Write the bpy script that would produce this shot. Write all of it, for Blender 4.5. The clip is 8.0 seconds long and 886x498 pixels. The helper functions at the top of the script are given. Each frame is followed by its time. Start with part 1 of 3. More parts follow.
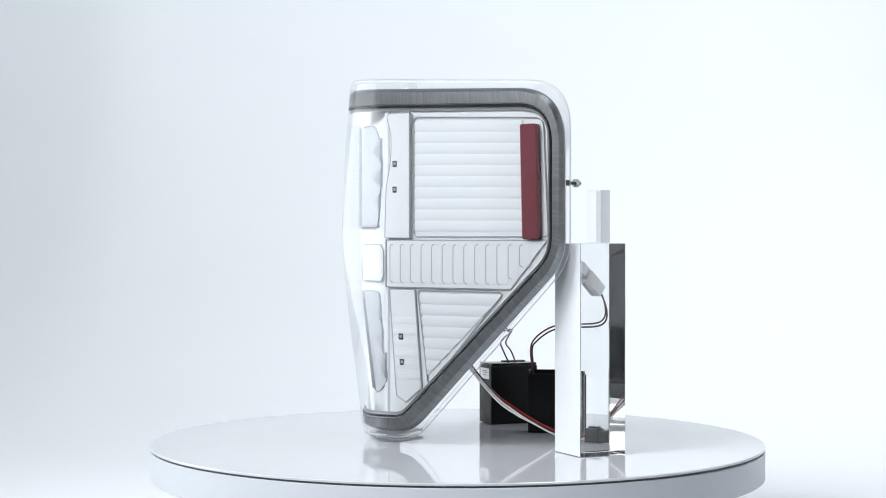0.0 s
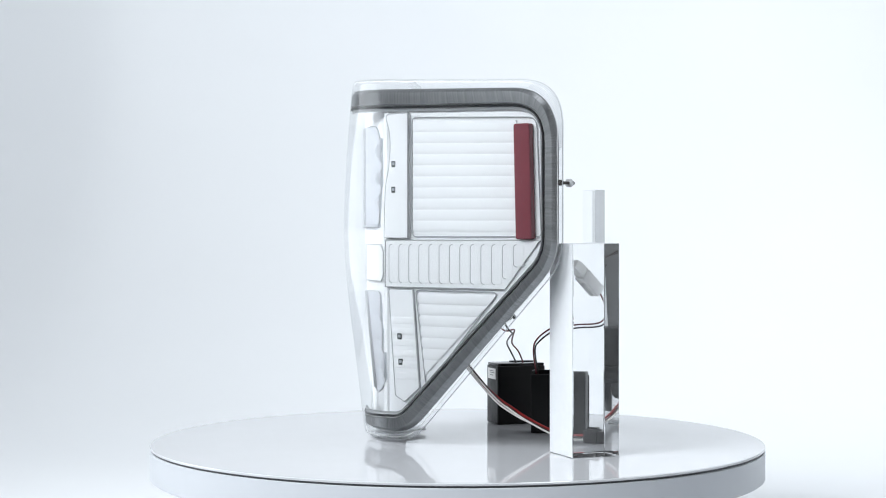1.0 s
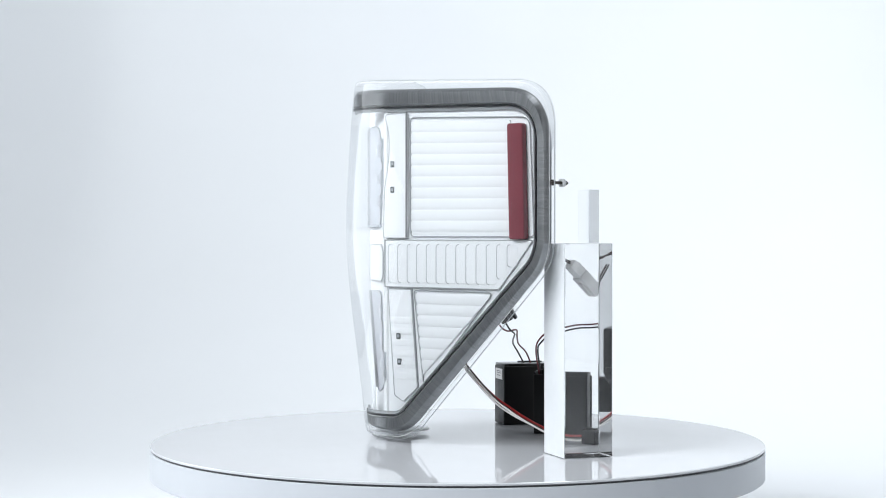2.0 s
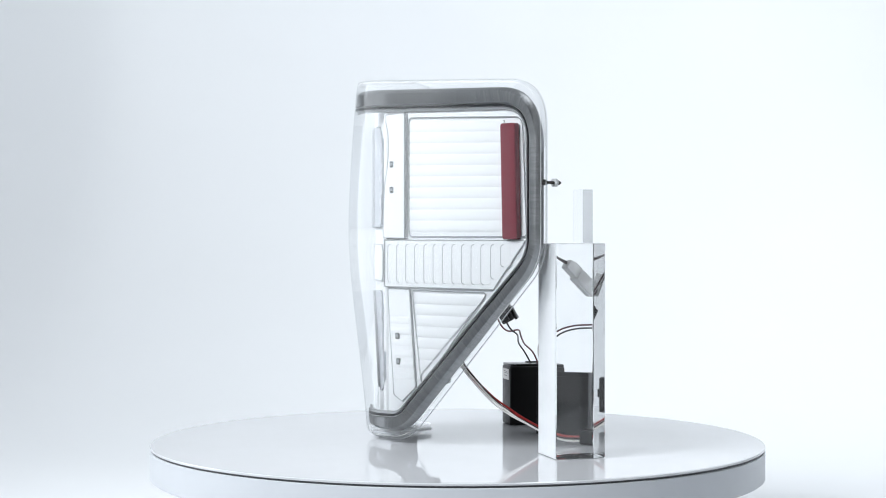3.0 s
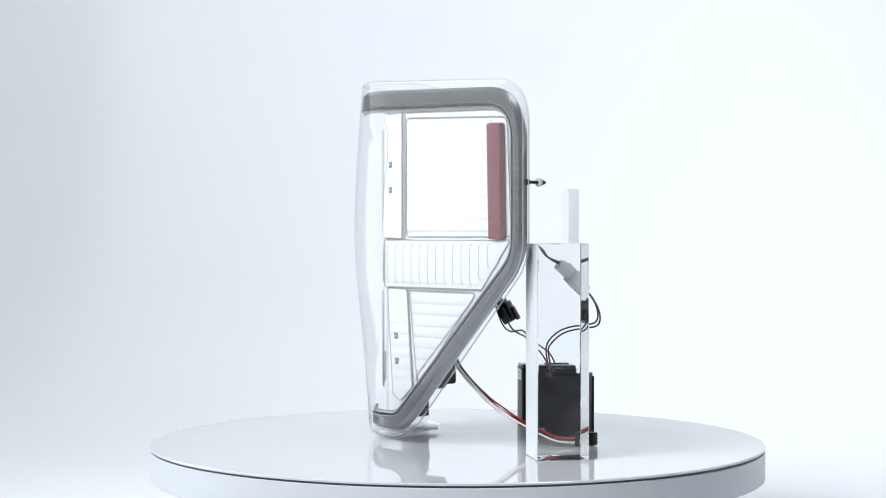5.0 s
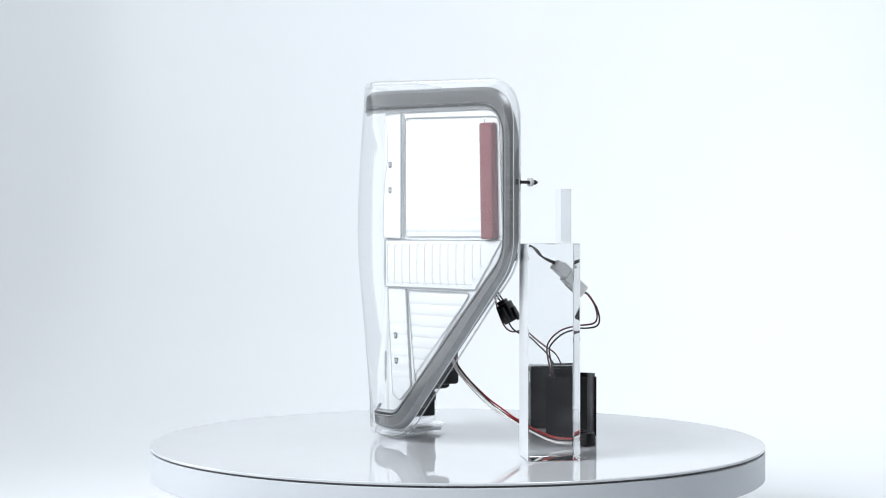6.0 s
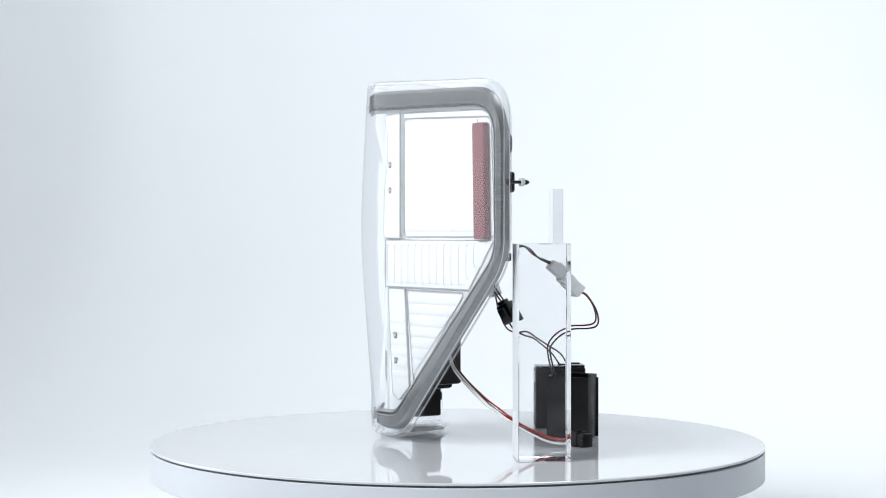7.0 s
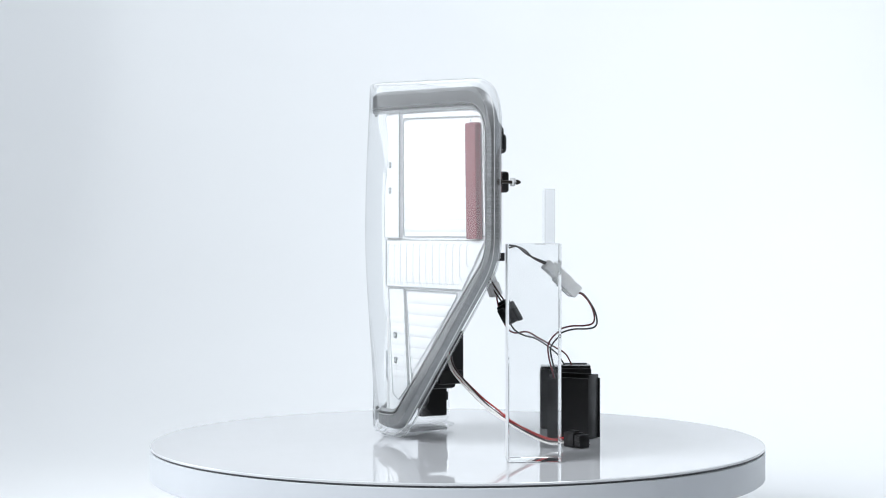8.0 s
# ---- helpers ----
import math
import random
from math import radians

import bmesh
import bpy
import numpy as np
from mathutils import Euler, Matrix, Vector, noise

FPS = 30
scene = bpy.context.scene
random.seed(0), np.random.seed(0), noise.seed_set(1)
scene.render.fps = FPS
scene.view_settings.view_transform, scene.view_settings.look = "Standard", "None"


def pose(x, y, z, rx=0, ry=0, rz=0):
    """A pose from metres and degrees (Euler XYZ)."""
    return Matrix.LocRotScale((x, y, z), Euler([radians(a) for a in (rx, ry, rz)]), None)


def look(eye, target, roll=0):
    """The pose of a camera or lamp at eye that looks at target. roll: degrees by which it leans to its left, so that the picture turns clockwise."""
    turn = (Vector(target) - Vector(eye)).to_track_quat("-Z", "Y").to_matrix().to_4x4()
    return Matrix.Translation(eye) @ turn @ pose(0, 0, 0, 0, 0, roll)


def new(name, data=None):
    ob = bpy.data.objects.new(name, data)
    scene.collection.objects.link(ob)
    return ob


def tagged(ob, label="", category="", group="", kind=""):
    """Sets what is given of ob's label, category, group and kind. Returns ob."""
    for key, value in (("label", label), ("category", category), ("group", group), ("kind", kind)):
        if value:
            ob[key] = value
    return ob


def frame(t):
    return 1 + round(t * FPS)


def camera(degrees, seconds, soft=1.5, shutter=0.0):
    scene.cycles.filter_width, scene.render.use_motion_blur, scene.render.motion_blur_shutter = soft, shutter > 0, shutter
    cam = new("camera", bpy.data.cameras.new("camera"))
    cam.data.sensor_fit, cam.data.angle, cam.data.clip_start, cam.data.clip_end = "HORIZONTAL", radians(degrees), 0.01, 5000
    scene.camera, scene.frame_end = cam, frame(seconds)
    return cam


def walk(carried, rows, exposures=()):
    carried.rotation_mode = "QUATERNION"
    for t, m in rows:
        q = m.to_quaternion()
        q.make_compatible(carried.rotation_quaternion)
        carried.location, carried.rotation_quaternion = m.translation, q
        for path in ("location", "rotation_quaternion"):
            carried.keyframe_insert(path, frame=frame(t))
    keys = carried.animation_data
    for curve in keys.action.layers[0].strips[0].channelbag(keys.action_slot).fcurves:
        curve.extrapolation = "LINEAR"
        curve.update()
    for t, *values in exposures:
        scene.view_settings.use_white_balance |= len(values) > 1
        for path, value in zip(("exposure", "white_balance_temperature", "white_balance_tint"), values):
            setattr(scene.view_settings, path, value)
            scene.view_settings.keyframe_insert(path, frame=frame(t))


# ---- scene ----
# ---- camera ----
CAM_EYE = (0.0, -1.84, 0.22023)
cam = camera(29.352, 8.0, soft=1.05)
CAM_POSE = pose(*CAM_EYE, 90 - 0.4031, 0, 0.4778)
walk(cam, [(0.0, CAM_POSE), (8.0, CAM_POSE)])
TURN = -3.02165          # degrees a second, clockwise from above
MOVING = []              # things that ride on the turntable


# ---- world, light, exposure ----
scene.view_settings.exposure = 0.06
world = bpy.data.worlds.new("studio_air")
scene.world = world
world.use_nodes = True
world.node_tree.nodes["Background"].inputs["Color"].default_value = (0.75, 0.85, 1.0, 1)
world.node_tree.nodes["Background"].inputs["Strength"].default_value = 0.05


def softbox(name, eye, target, sx, sy, watts, color=(0.918, 0.960, 1.0), spread=180):
    """A rectangular softbox, out of view; spread below 180 degrees narrows its beam to limit spill."""
    data = bpy.data.lights.new(name, "AREA")
    data.shape, data.size, data.size_y, data.energy, data.color = "RECTANGLE", sx, sy, watts, color
    data.spread = radians(spread)
    ob = new(name, data)
    ob.matrix_world = look(eye, target)
    return ob


softbox("softbox_top", (0.7, 0.1, 2.55), (0.6, 0.1, 0.0), 1.4, 1.0, 7.0, spread=100)
softbox("softbox_backdrop_left", (-1.75, 0.55, 1.15), (-0.35, 1.8, 1.10), 0.9, 1.8, 8.4, spread=90)
softbox("softbox_backdrop_right", (1.75, 0.55, 1.15), (-0.45, 1.8, 1.10), 0.9, 1.8, 7.0, spread=86)
softbox("softbox_left", (-1.75, 0.48, 0.60), (0.1, -0.25, 0.60), 1.35, 1.5, 10.5, spread=150)
softbox("softbox_key", (-1.35, -1.30, 1.75), (0.70, -0.05, 0.30), 1.9, 1.5, 36, spread=78)
# unseen fill added to lift the right-hand faces
softbox("fill_front_right", (1.9, -1.5, 0.6), (0.4, -0.2, 0.2), 1.6, 1.6, 4)


# ---- materials ----
def material(name, color, rough=0.5, metal=0.0, grain=0.06, scale=60.0, bump=0.0, bump_scale=400.0, coat=0.0, ior=1.5, spec=0.5):
    """A principled surface whose colour and gloss vary at two scales, with fine relief."""
    m = bpy.data.materials.new(name)
    m.use_nodes = True
    nt = m.node_tree
    b = nt.nodes["Principled BSDF"]
    b.inputs["Metallic"].default_value, b.inputs["IOR"].default_value = metal, ior
    b.inputs["Coat Weight"].default_value, b.inputs["Specular IOR Level"].default_value = coat, spec
    tc = nt.nodes.new("ShaderNodeTexCoord")
    big, small = nt.nodes.new("ShaderNodeTexNoise"), nt.nodes.new("ShaderNodeTexNoise")
    for n, s in ((big, scale * 0.12), (small, scale)):
        n.inputs["Scale"].default_value, n.inputs["Detail"].default_value = s, 4
        nt.links.new(tc.outputs["Object"], n.inputs["Vector"])
    add = nt.nodes.new("ShaderNodeMath")
    add.operation = "ADD"
    nt.links.new(big.outputs["Fac"], add.inputs[0])
    nt.links.new(small.outputs["Fac"], add.inputs[1])
    ramp = nt.nodes.new("ShaderNodeMapRange")
    ramp.inputs["From Min"].default_value, ramp.inputs["From Max"].default_value = 0.7, 1.3
    ramp.inputs["To Min"].default_value, ramp.inputs["To Max"].default_value = 1 - grain, 1 + grain
    nt.links.new(add.outputs[0], ramp.inputs["Value"])
    mul = nt.nodes.new("ShaderNodeVectorMath")
    mul.operation = "SCALE"
    mul.inputs[0].default_value = color
    nt.links.new(ramp.outputs[0], mul.inputs["Scale"])
    nt.links.new(mul.outputs[0], b.inputs["Base Color"])
    rr = nt.nodes.new("ShaderNodeMath")
    rr.operation = "MULTIPLY"
    rr.inputs[1].default_value = rough
    nt.links.new(ramp.outputs[0], rr.inputs[0])
    nt.links.new(rr.outputs[0], b.inputs["Roughness"])
    if bump:
        fine = nt.nodes.new("ShaderNodeTexNoise")
        fine.inputs["Scale"].default_value = bump_scale
        nt.links.new(tc.outputs["Object"], fine.inputs["Vector"])
        bp = nt.nodes.new("ShaderNodeBump")
        bp.inputs["Strength"].default_value, bp.inputs["Distance"].default_value = bump, 0.001
        nt.links.new(fine.outputs["Fac"], bp.inputs["Height"])
        nt.links.new(bp.outputs[0], b.inputs["Normal"])
    return m


def clear_plastic(name, tint=(0.97, 0.98, 0.985), rough=0.03, ior=1.45, gloss=1.0, milk=0.0):
    """Thin clear plastic: straight-through with a mirror gloss by Fresnel."""
    m = bpy.data.materials.new(name)
    m.use_nodes = True
    nt = m.node_tree
    nt.nodes.clear()
    out, mix = nt.nodes.new("ShaderNodeOutputMaterial"), nt.nodes.new("ShaderNodeMixShader")
    tr, gl, fr = nt.nodes.new("ShaderNodeBsdfTransparent"), nt.nodes.new("ShaderNodeBsdfGlossy"), nt.nodes.new("ShaderNodeFresnel")
    tr.inputs["Color"].default_value = (*tint, 1)
    gl.inputs["Roughness"].default_value = rough
    fr.inputs["IOR"].default_value = ior
    gain = nt.nodes.new("ShaderNodeMath")
    gain.operation = "MULTIPLY"
    gain.inputs[1].default_value = gloss
    nt.links.new(fr.outputs[0], gain.inputs[0])
    nt.links.new(gain.outputs[0], mix.inputs[0])
    body = tr.outputs[0]
    if milk:
        # a little light scattered in the moulded plastic
        dif, tl, both, soft = (nt.nodes.new(k) for k in ("ShaderNodeBsdfDiffuse", "ShaderNodeBsdfTranslucent", "ShaderNodeMixShader", "ShaderNodeMixShader"))
        dif.inputs["Color"].default_value = tl.inputs["Color"].default_value = (0.93, 0.94, 0.95, 1)
        soft.inputs[0].default_value = milk
        nt.links.new(dif.outputs[0], both.inputs[1])
        nt.links.new(tl.outputs[0], both.inputs[2])
        nt.links.new(tr.outputs[0], soft.inputs[1])
        nt.links.new(both.outputs[0], soft.inputs[2])
        body = soft.outputs[0]
    nt.links.new(body, mix.inputs[1])
    nt.links.new(gl.outputs[0], mix.inputs[2])
    nt.links.new(mix.outputs[0], out.inputs["Surface"])
    return m


def solid_clear(name, tint=(0.985, 0.993, 0.995), rough=0.0, haze=0.025):
    """Solid clear acrylic that refracts; a pale diffuse veil paints in face reflections along with dust and fine
    scratches.
    """
    m = bpy.data.materials.new(name)
    m.use_nodes = True
    nt = m.node_tree
    b = nt.nodes["Principled BSDF"]
    b.inputs["Base Color"].default_value = (*tint, 1)
    b.inputs["Transmission Weight"].default_value = 1.0
    b.inputs["Roughness"].default_value, b.inputs["IOR"].default_value = rough, 1.49
    tc, no, rg = nt.nodes.new("ShaderNodeTexCoord"), nt.nodes.new("ShaderNodeTexNoise"), nt.nodes.new("ShaderNodeMapRange")
    no.inputs["Scale"].default_value, no.inputs["Detail"].default_value = 45.0, 6
    rg.inputs["From Min"].default_value, rg.inputs["From Max"].default_value = 0.35, 0.75
    rg.inputs["To Min"].default_value, rg.inputs["To Max"].default_value = haze * 0.4, haze * 1.8
    dust_veil, mix = nt.nodes.new("ShaderNodeBsdfDiffuse"), nt.nodes.new("ShaderNodeMixShader")
    dust_veil.inputs["Color"].default_value = (0.78, 0.80, 0.84, 1)
    nt.links.new(tc.outputs["Object"], no.inputs["Vector"])
    nt.links.new(no.outputs["Fac"], rg.inputs["Value"])
    nt.links.new(rg.outputs[0], mix.inputs[0])
    nt.links.new(b.outputs[0], mix.inputs[1])
    nt.links.new(dust_veil.outputs[0], mix.inputs[2])
    nt.links.new(mix.outputs[0], nt.nodes["Material Output"].inputs["Surface"])
    return m


M_BACKDROP = material("white_paper_backdrop", (0.73, 0.75, 0.77), 0.9, grain=0.012, scale=3)
M_GREY_WALL = material("unseen_grey_wall", (0.07, 0.072, 0.075), 0.8, grain=0.05, scale=5)
M_MID_WALL = material("unseen_mid_grey_wall", (0.30, 0.31, 0.33), 0.8, grain=0.05, scale=5)
M_DARK_WALL = material("unseen_charcoal_wall", (0.03, 0.03, 0.033), 0.8, grain=0.1, scale=5)
M_PLATTER = material("glossy_white_acrylic", (0.495, 0.505, 0.525), 0.03, grain=0.012, scale=20, ior=1.95)
M_RIM = material("satin_white_plastic", (0.46, 0.48, 0.51), 0.35, grain=0.02, scale=30)
M_SEAM = material("dark_foot_and_gap_shade", (0.04, 0.042, 0.045), 0.6)
M_WHITE = material("white_reflector_plastic", (0.80, 0.81, 0.82), 0.45, grain=0.02, scale=90, spec=0.22)
M_LIP = material("pale_grey_lip", (0.55, 0.56, 0.57), 0.25)
M_LID = material("glossy_black_lid", (0.014, 0.014, 0.015), 0.12, grain=0.2, scale=80)
M_LINE = material("grey_moulded_bead", (0.36, 0.37, 0.38), 0.35)
M_WINDOW = material("pearl_side_window", (0.56, 0.58, 0.62), 0.25, grain=0.03)
M_TOOTH = material("grey_prism", (0.38, 0.40, 0.43), 0.3)
M_GREY_EDGE = material("grey_edge_and_shade", (0.36, 0.37, 0.38), 0.4)
M_GASKET = material("black_gasket", (0.015, 0.016, 0.018), 0.35)
M_RED = material("red_reflector", (0.21, 0.060, 0.074), 0.26, grain=0.03, scale=120)
M_LED = material("dark_led_chip", (0.07, 0.08, 0.08), 0.4, grain=0.3, scale=600)
M_BLACK = material("black_abs_plastic", (0.008, 0.008, 0.009), 0.34, grain=0.2, scale=80, bump=0.1, bump_scale=700, spec=0.32)
M_BLACK_MATT = material("black_box_plastic", (0.007, 0.007, 0.008), 0.42, grain=0.25, scale=90, bump=0.15, bump_scale=900, spec=0.32)
M_METAL = material("dull_brass_stud", (0.055, 0.050, 0.045), 0.35, metal=1.0, grain=0.15, scale=300)
M_LABEL = material("white_paper_label", (0.75, 0.75, 0.74), 0.6)
M_INK = material("grey_print", (0.2, 0.2, 0.2), 0.6)
M_CONN = material("milky_nylon_connector", (0.92, 0.925, 0.92), 0.45, grain=0.04, scale=200)
M_WIRE_BLACK = material("black_wire_sleeve", (0.02, 0.018, 0.018), 0.4)
M_WIRE_BROWN = material("dark_brown_wire_sleeve", (0.050, 0.024, 0.024), 0.4)
M_WIRE_MAROON = material("maroon_wire_sleeve", (0.13, 0.018, 0.024), 0.4)
M_WIRE_RED = material("red_wire_sleeve", (0.30, 0.010, 0.010), 0.4)
M_WIRE_WHITE = material("white_wire_sleeve", (0.78, 0.76, 0.74), 0.4)
M_LENS = clear_plastic("clear_lens_plastic", rough=0.11, ior=1.5)
M_RIM_CLEAR = clear_plastic("clear_lens_rim", (0.985, 0.99, 0.995), 0.10, 1.3, 0.25, 0.10)
M_FOOT = clear_plastic("milky_lens_floor", (0.97, 0.975, 0.98), 0.12, 1.45, 0.6, 0.6)
M_ACRYLIC = solid_clear("clear_cast_acrylic")
M_BAR = clear_plastic("clear_acrylic_bar", (0.99, 0.992, 0.995), 0.05, 1.3, 0.3)
M_SAWN = clear_plastic("sawn_acrylic_end", (0.97, 0.975, 0.98), 0.3, 1.4, 0.4, 0.28)
M_SAWN_FACE = material("sawn_acrylic_side", (0.86, 0.88, 0.90), 0.4, grain=0.03, scale=120)
M_SAWN_FACE.node_tree.nodes["Principled BSDF"].inputs["Transmission Weight"].default_value = 0.55
M_CONN.node_tree.nodes["Principled BSDF"].inputs["Subsurface Weight"].default_value = 0.7
M_CONN.node_tree.nodes["Principled BSDF"].inputs["Subsurface Radius"].default_value = (0.012, 0.012, 0.012)
M_CONN.node_tree.nodes["Principled BSDF"].inputs["Subsurface Scale"].default_value = 1.0


def brushed_trim():
    """Grey trim with fine grain across its run."""
    m = material("brushed_grey_trim", (0.28, 0.286, 0.294), 0.36, metal=0.9, grain=0.015, scale=90)
    nt = m.node_tree
    uv = nt.nodes.new("ShaderNodeUVMap")
    uv.uv_map = "along"
    mp = nt.nodes.new("ShaderNodeMapping")
    mp.inputs["Scale"].default_value = (1.0, 0.06, 1.0)
    no = nt.nodes.new("ShaderNodeTexNoise")
    no.inputs["Scale"].default_value, no.inputs["Detail"].default_value = 520.0, 4
    bp = nt.nodes.new("ShaderNodeBump")
    bp.inputs["Strength"].default_value, bp.inputs["Distance"].default_value = 0.10, 0.0003
    nt.links.new(uv.outputs[0], mp.inputs["Vector"])
    nt.links.new(mp.outputs[0], no.inputs["Vector"])
    nt.links.new(no.outputs["Fac"], bp.inputs["Height"])
    nt.links.new(bp.outputs[0], nt.nodes["Principled BSDF"].inputs["Normal"])
    streak = nt.nodes.new("ShaderNodeMapRange")
    streak.inputs["From Min"].default_value, streak.inputs["From Max"].default_value = 0.35, 0.65
    streak.inputs["To Min"].default_value, streak.inputs["To Max"].default_value = 0.86, 1.14
    nt.links.new(no.outputs["Fac"], streak.inputs["Value"])
    tint = nt.nodes.new("ShaderNodeVectorMath")
    tint.operation = "SCALE"
    old = nt.nodes["Principled BSDF"].inputs["Base Color"].links[0].from_socket
    nt.links.new(old, tint.inputs[0])
    nt.links.new(streak.outputs[0], tint.inputs["Scale"])
    nt.links.new(tint.outputs[0], nt.nodes["Principled BSDF"].inputs["Base Color"])
    return m


M_BAND = brushed_trim()


# ---- mesh helpers ----
def part(name, bm, mat, parent=None, label="", smooth=True):
    me = bpy.data.meshes.new(name)
    bmesh.ops.recalc_face_normals(bm, faces=bm.faces[:])
    bm.to_mesh(me)
    bm.free()
    me.materials.append(mat)
    for p in me.polygons:
        p.use_smooth = smooth
    if smooth:
        me.set_sharp_from_angle(angle=radians(35))
    ob = new(name, me)
    if parent is not None:
        ob.parent = parent
    return tagged(ob, label)


def box(bm, lo, hi, bevel=0.0, seg=2):
    c = [(a + b) / 2 for a, b in zip(lo, hi)]
    s = [abs(b - a) for a, b in zip(lo, hi)]
    r = bmesh.ops.create_cube(bm, size=1.0, matrix=Matrix.Translation(c) @ Matrix.Diagonal((*s, 1)))
    if bevel:
        edges = list({e for v in r["verts"] for e in v.link_edges})
        bmesh.ops.bevel(bm, geom=edges, offset=bevel, segments=seg, affect="EDGES", profile=0.5)
    return bm


def boxed(lo, hi, bevel=0.0, seg=2):
    return box(bmesh.new(), lo, hi, bevel, seg)


def lathe(profile, n=24, axis="Z", at=(0, 0, 0), bm=None):
    """Revolve (radius, height) pairs about an axis."""
    bm = bm or bmesh.new()
    turn = {"Z": Matrix.Identity(4), "Y": Matrix.Rotation(radians(-90), 4, "X"), "X": Matrix.Rotation(radians(90), 4, "Y")}[axis]
    m = Matrix.Translation(at) @ turn
    rings = []
    for r, h in profile:
        rings.append([bm.verts.new(m @ Vector((r * math.cos(2 * math.pi * i / n), r * math.sin(2 * math.pi * i / n), h))) for i in range(n)])
    for a, b in zip(rings, rings[1:]):
        for i in range(n):
            bm.faces.new((a[i], a[(i + 1) % n], b[(i + 1) % n], b[i]))
    bm.faces.new(rings[0][::-1])
    bm.faces.new(rings[-1])
    return bm


def smooth_path(points, step=6):
    """Catmull-Rom through the points."""
    p = [Vector(q) for q in points]
    p = [2 * p[0] - p[1]] + p + [2 * p[-1] - p[-2]]
    out = []
    for i in range(1, len(p) - 2):
        a, b, c, d = p[i - 1:i + 3]
        for k in range(step):
            t = k / step
            out.append(0.5 * ((2 * b) + (c - a) * t + (2 * a - 5 * b + 4 * c - d) * t * t + (3 * b - a - 3 * c + d) * t ** 3))
    return out + [p[-2]]


def tube(points, r, n=8, bm=None):
    bm = bm or bmesh.new()
    pts = smooth_path(points)
    rings, side = [], None
    for i, q in enumerate(pts):
        d = (pts[min(i + 1, len(pts) - 1)] - pts[max(i - 1, 0)]).normalized()
        if side is None:
            side = d.orthogonal().normalized()
        side = (side - d * side.dot(d)).normalized()
        up = d.cross(side)
        rings.append([bm.verts.new(q + r * (side * math.cos(2 * math.pi * k / n) + up * math.sin(2 * math.pi * k / n))) for k in range(n)])
    for a, b in zip(rings, rings[1:]):
        for k in range(n):
            bm.faces.new((a[k], a[(k + 1) % n], b[(k + 1) % n], b[k]))
    bm.faces.new(rings[0][::-1])
    bm.faces.new(rings[-1])
    return bm


def rounded(corners, seg=12, fill=0):
    """A closed outline from (x, z, radius) corners, seg points on each rounding and fill points on each straight run."""
    out, n = [], len(corners)
    for i in range(n):
        p, a, b = (Vector(corners[j % n][:2]) for j in (i, i - 1, i + 1))
        r = corners[i][2]
        da, db = (a - p).normalized(), (b - p).normalized()
        half = math.acos(max(-1, min(1, da.dot(db)))) / 2
        cut = min(r / math.tan(half), 0.49 * min((a - p).length, (b - p).length))
        s, e = p + da * cut, p + db * cut
        for k in range(seg + 1):
            t = k / seg
            out.append(((1 - t) ** 2 * s + 2 * t * (1 - t) * p + t * t * e))
    if not fill:
        return out
    full = []
    for i, q in enumerate(out):
        full.append(q)
        if i % (seg + 1) == seg:
            nxt = out[(i + 1) % len(out)]
            full += [q.lerp(nxt, (k + 1) / (fill + 1)) for k in range(fill)]
    return full


def slab(bm, outline, y0, y1, chamfer=0.0, place=None):
    """A plate with that outline in x and z, from y0 (front) to y1 (back), its front edge chamfered."""
    c = sum(outline, Vector((0, 0))) / len(outline)
    rings = []
    levels = [(y1, 0.0), (y0 + chamfer, 0.0)] + ([(y0, chamfer)] if chamfer else [])
    n = len(outline)
    for y, inset in levels:
        ring = []
        for i, q in enumerate(outline):
            t = (outline[(i + 1) % n] - outline[i - 1])
            nrm = Vector((-t.y, t.x)).normalized() if t.length else Vector((0, 0))
            if nrm.dot(c - q) < 0:
                nrm = -nrm
            w = q + nrm * inset
            ring.append(bm.verts.new(place(w.x, y, w.y) if place else (w.x, y, w.y)))
        rings.append(ring)
    for a, b in zip(rings, rings[1:]):
        for i in range(n):
            bm.faces.new((a[i], a[(i + 1) % n], b[(i + 1) % n], b[i]))
    bm.faces.new(rings[0])
    bm.faces.new(rings[-1])
    return bm


def bead(outline, y, r, closed=True, place=None):
    """A thin raised bead along an outline in x and z."""
    bm = bmesh.new()
    pts = [Vector(place(q.x, y, q.y) if place else (q.x, y, q.y)) for q in outline]
    n, rings = len(pts), []
    for i, q in enumerate(pts):
        d = (pts[(i + 1) % n] - pts[i - 1]) if closed or 0 < i < n - 1 else (pts[min(i + 1, n - 1)] - pts[max(i - 1, 0)])
        d.normalize()
        side = d.cross(Vector((0, 1, 0))).normalized()
        up = d.cross(side)
        rings.append([bm.verts.new(q + r * (side * math.cos(a) + up * math.sin(a))) for a in (0.26, 1.31, 2.36, 3.40, 4.45, 5.50)])
    for i in range(n if closed else n - 1):
        a, b = rings[i], rings[(i + 1) % n]
        for k in range(6):
            bm.faces.new((a[k], a[(k + 1) % 6], b[(k + 1) % 6], b[k]))
    return bm


def riding(root):
    """The thing turns with the turntable."""
    MOVING.append((root, root.matrix_basis.copy()))
    return root


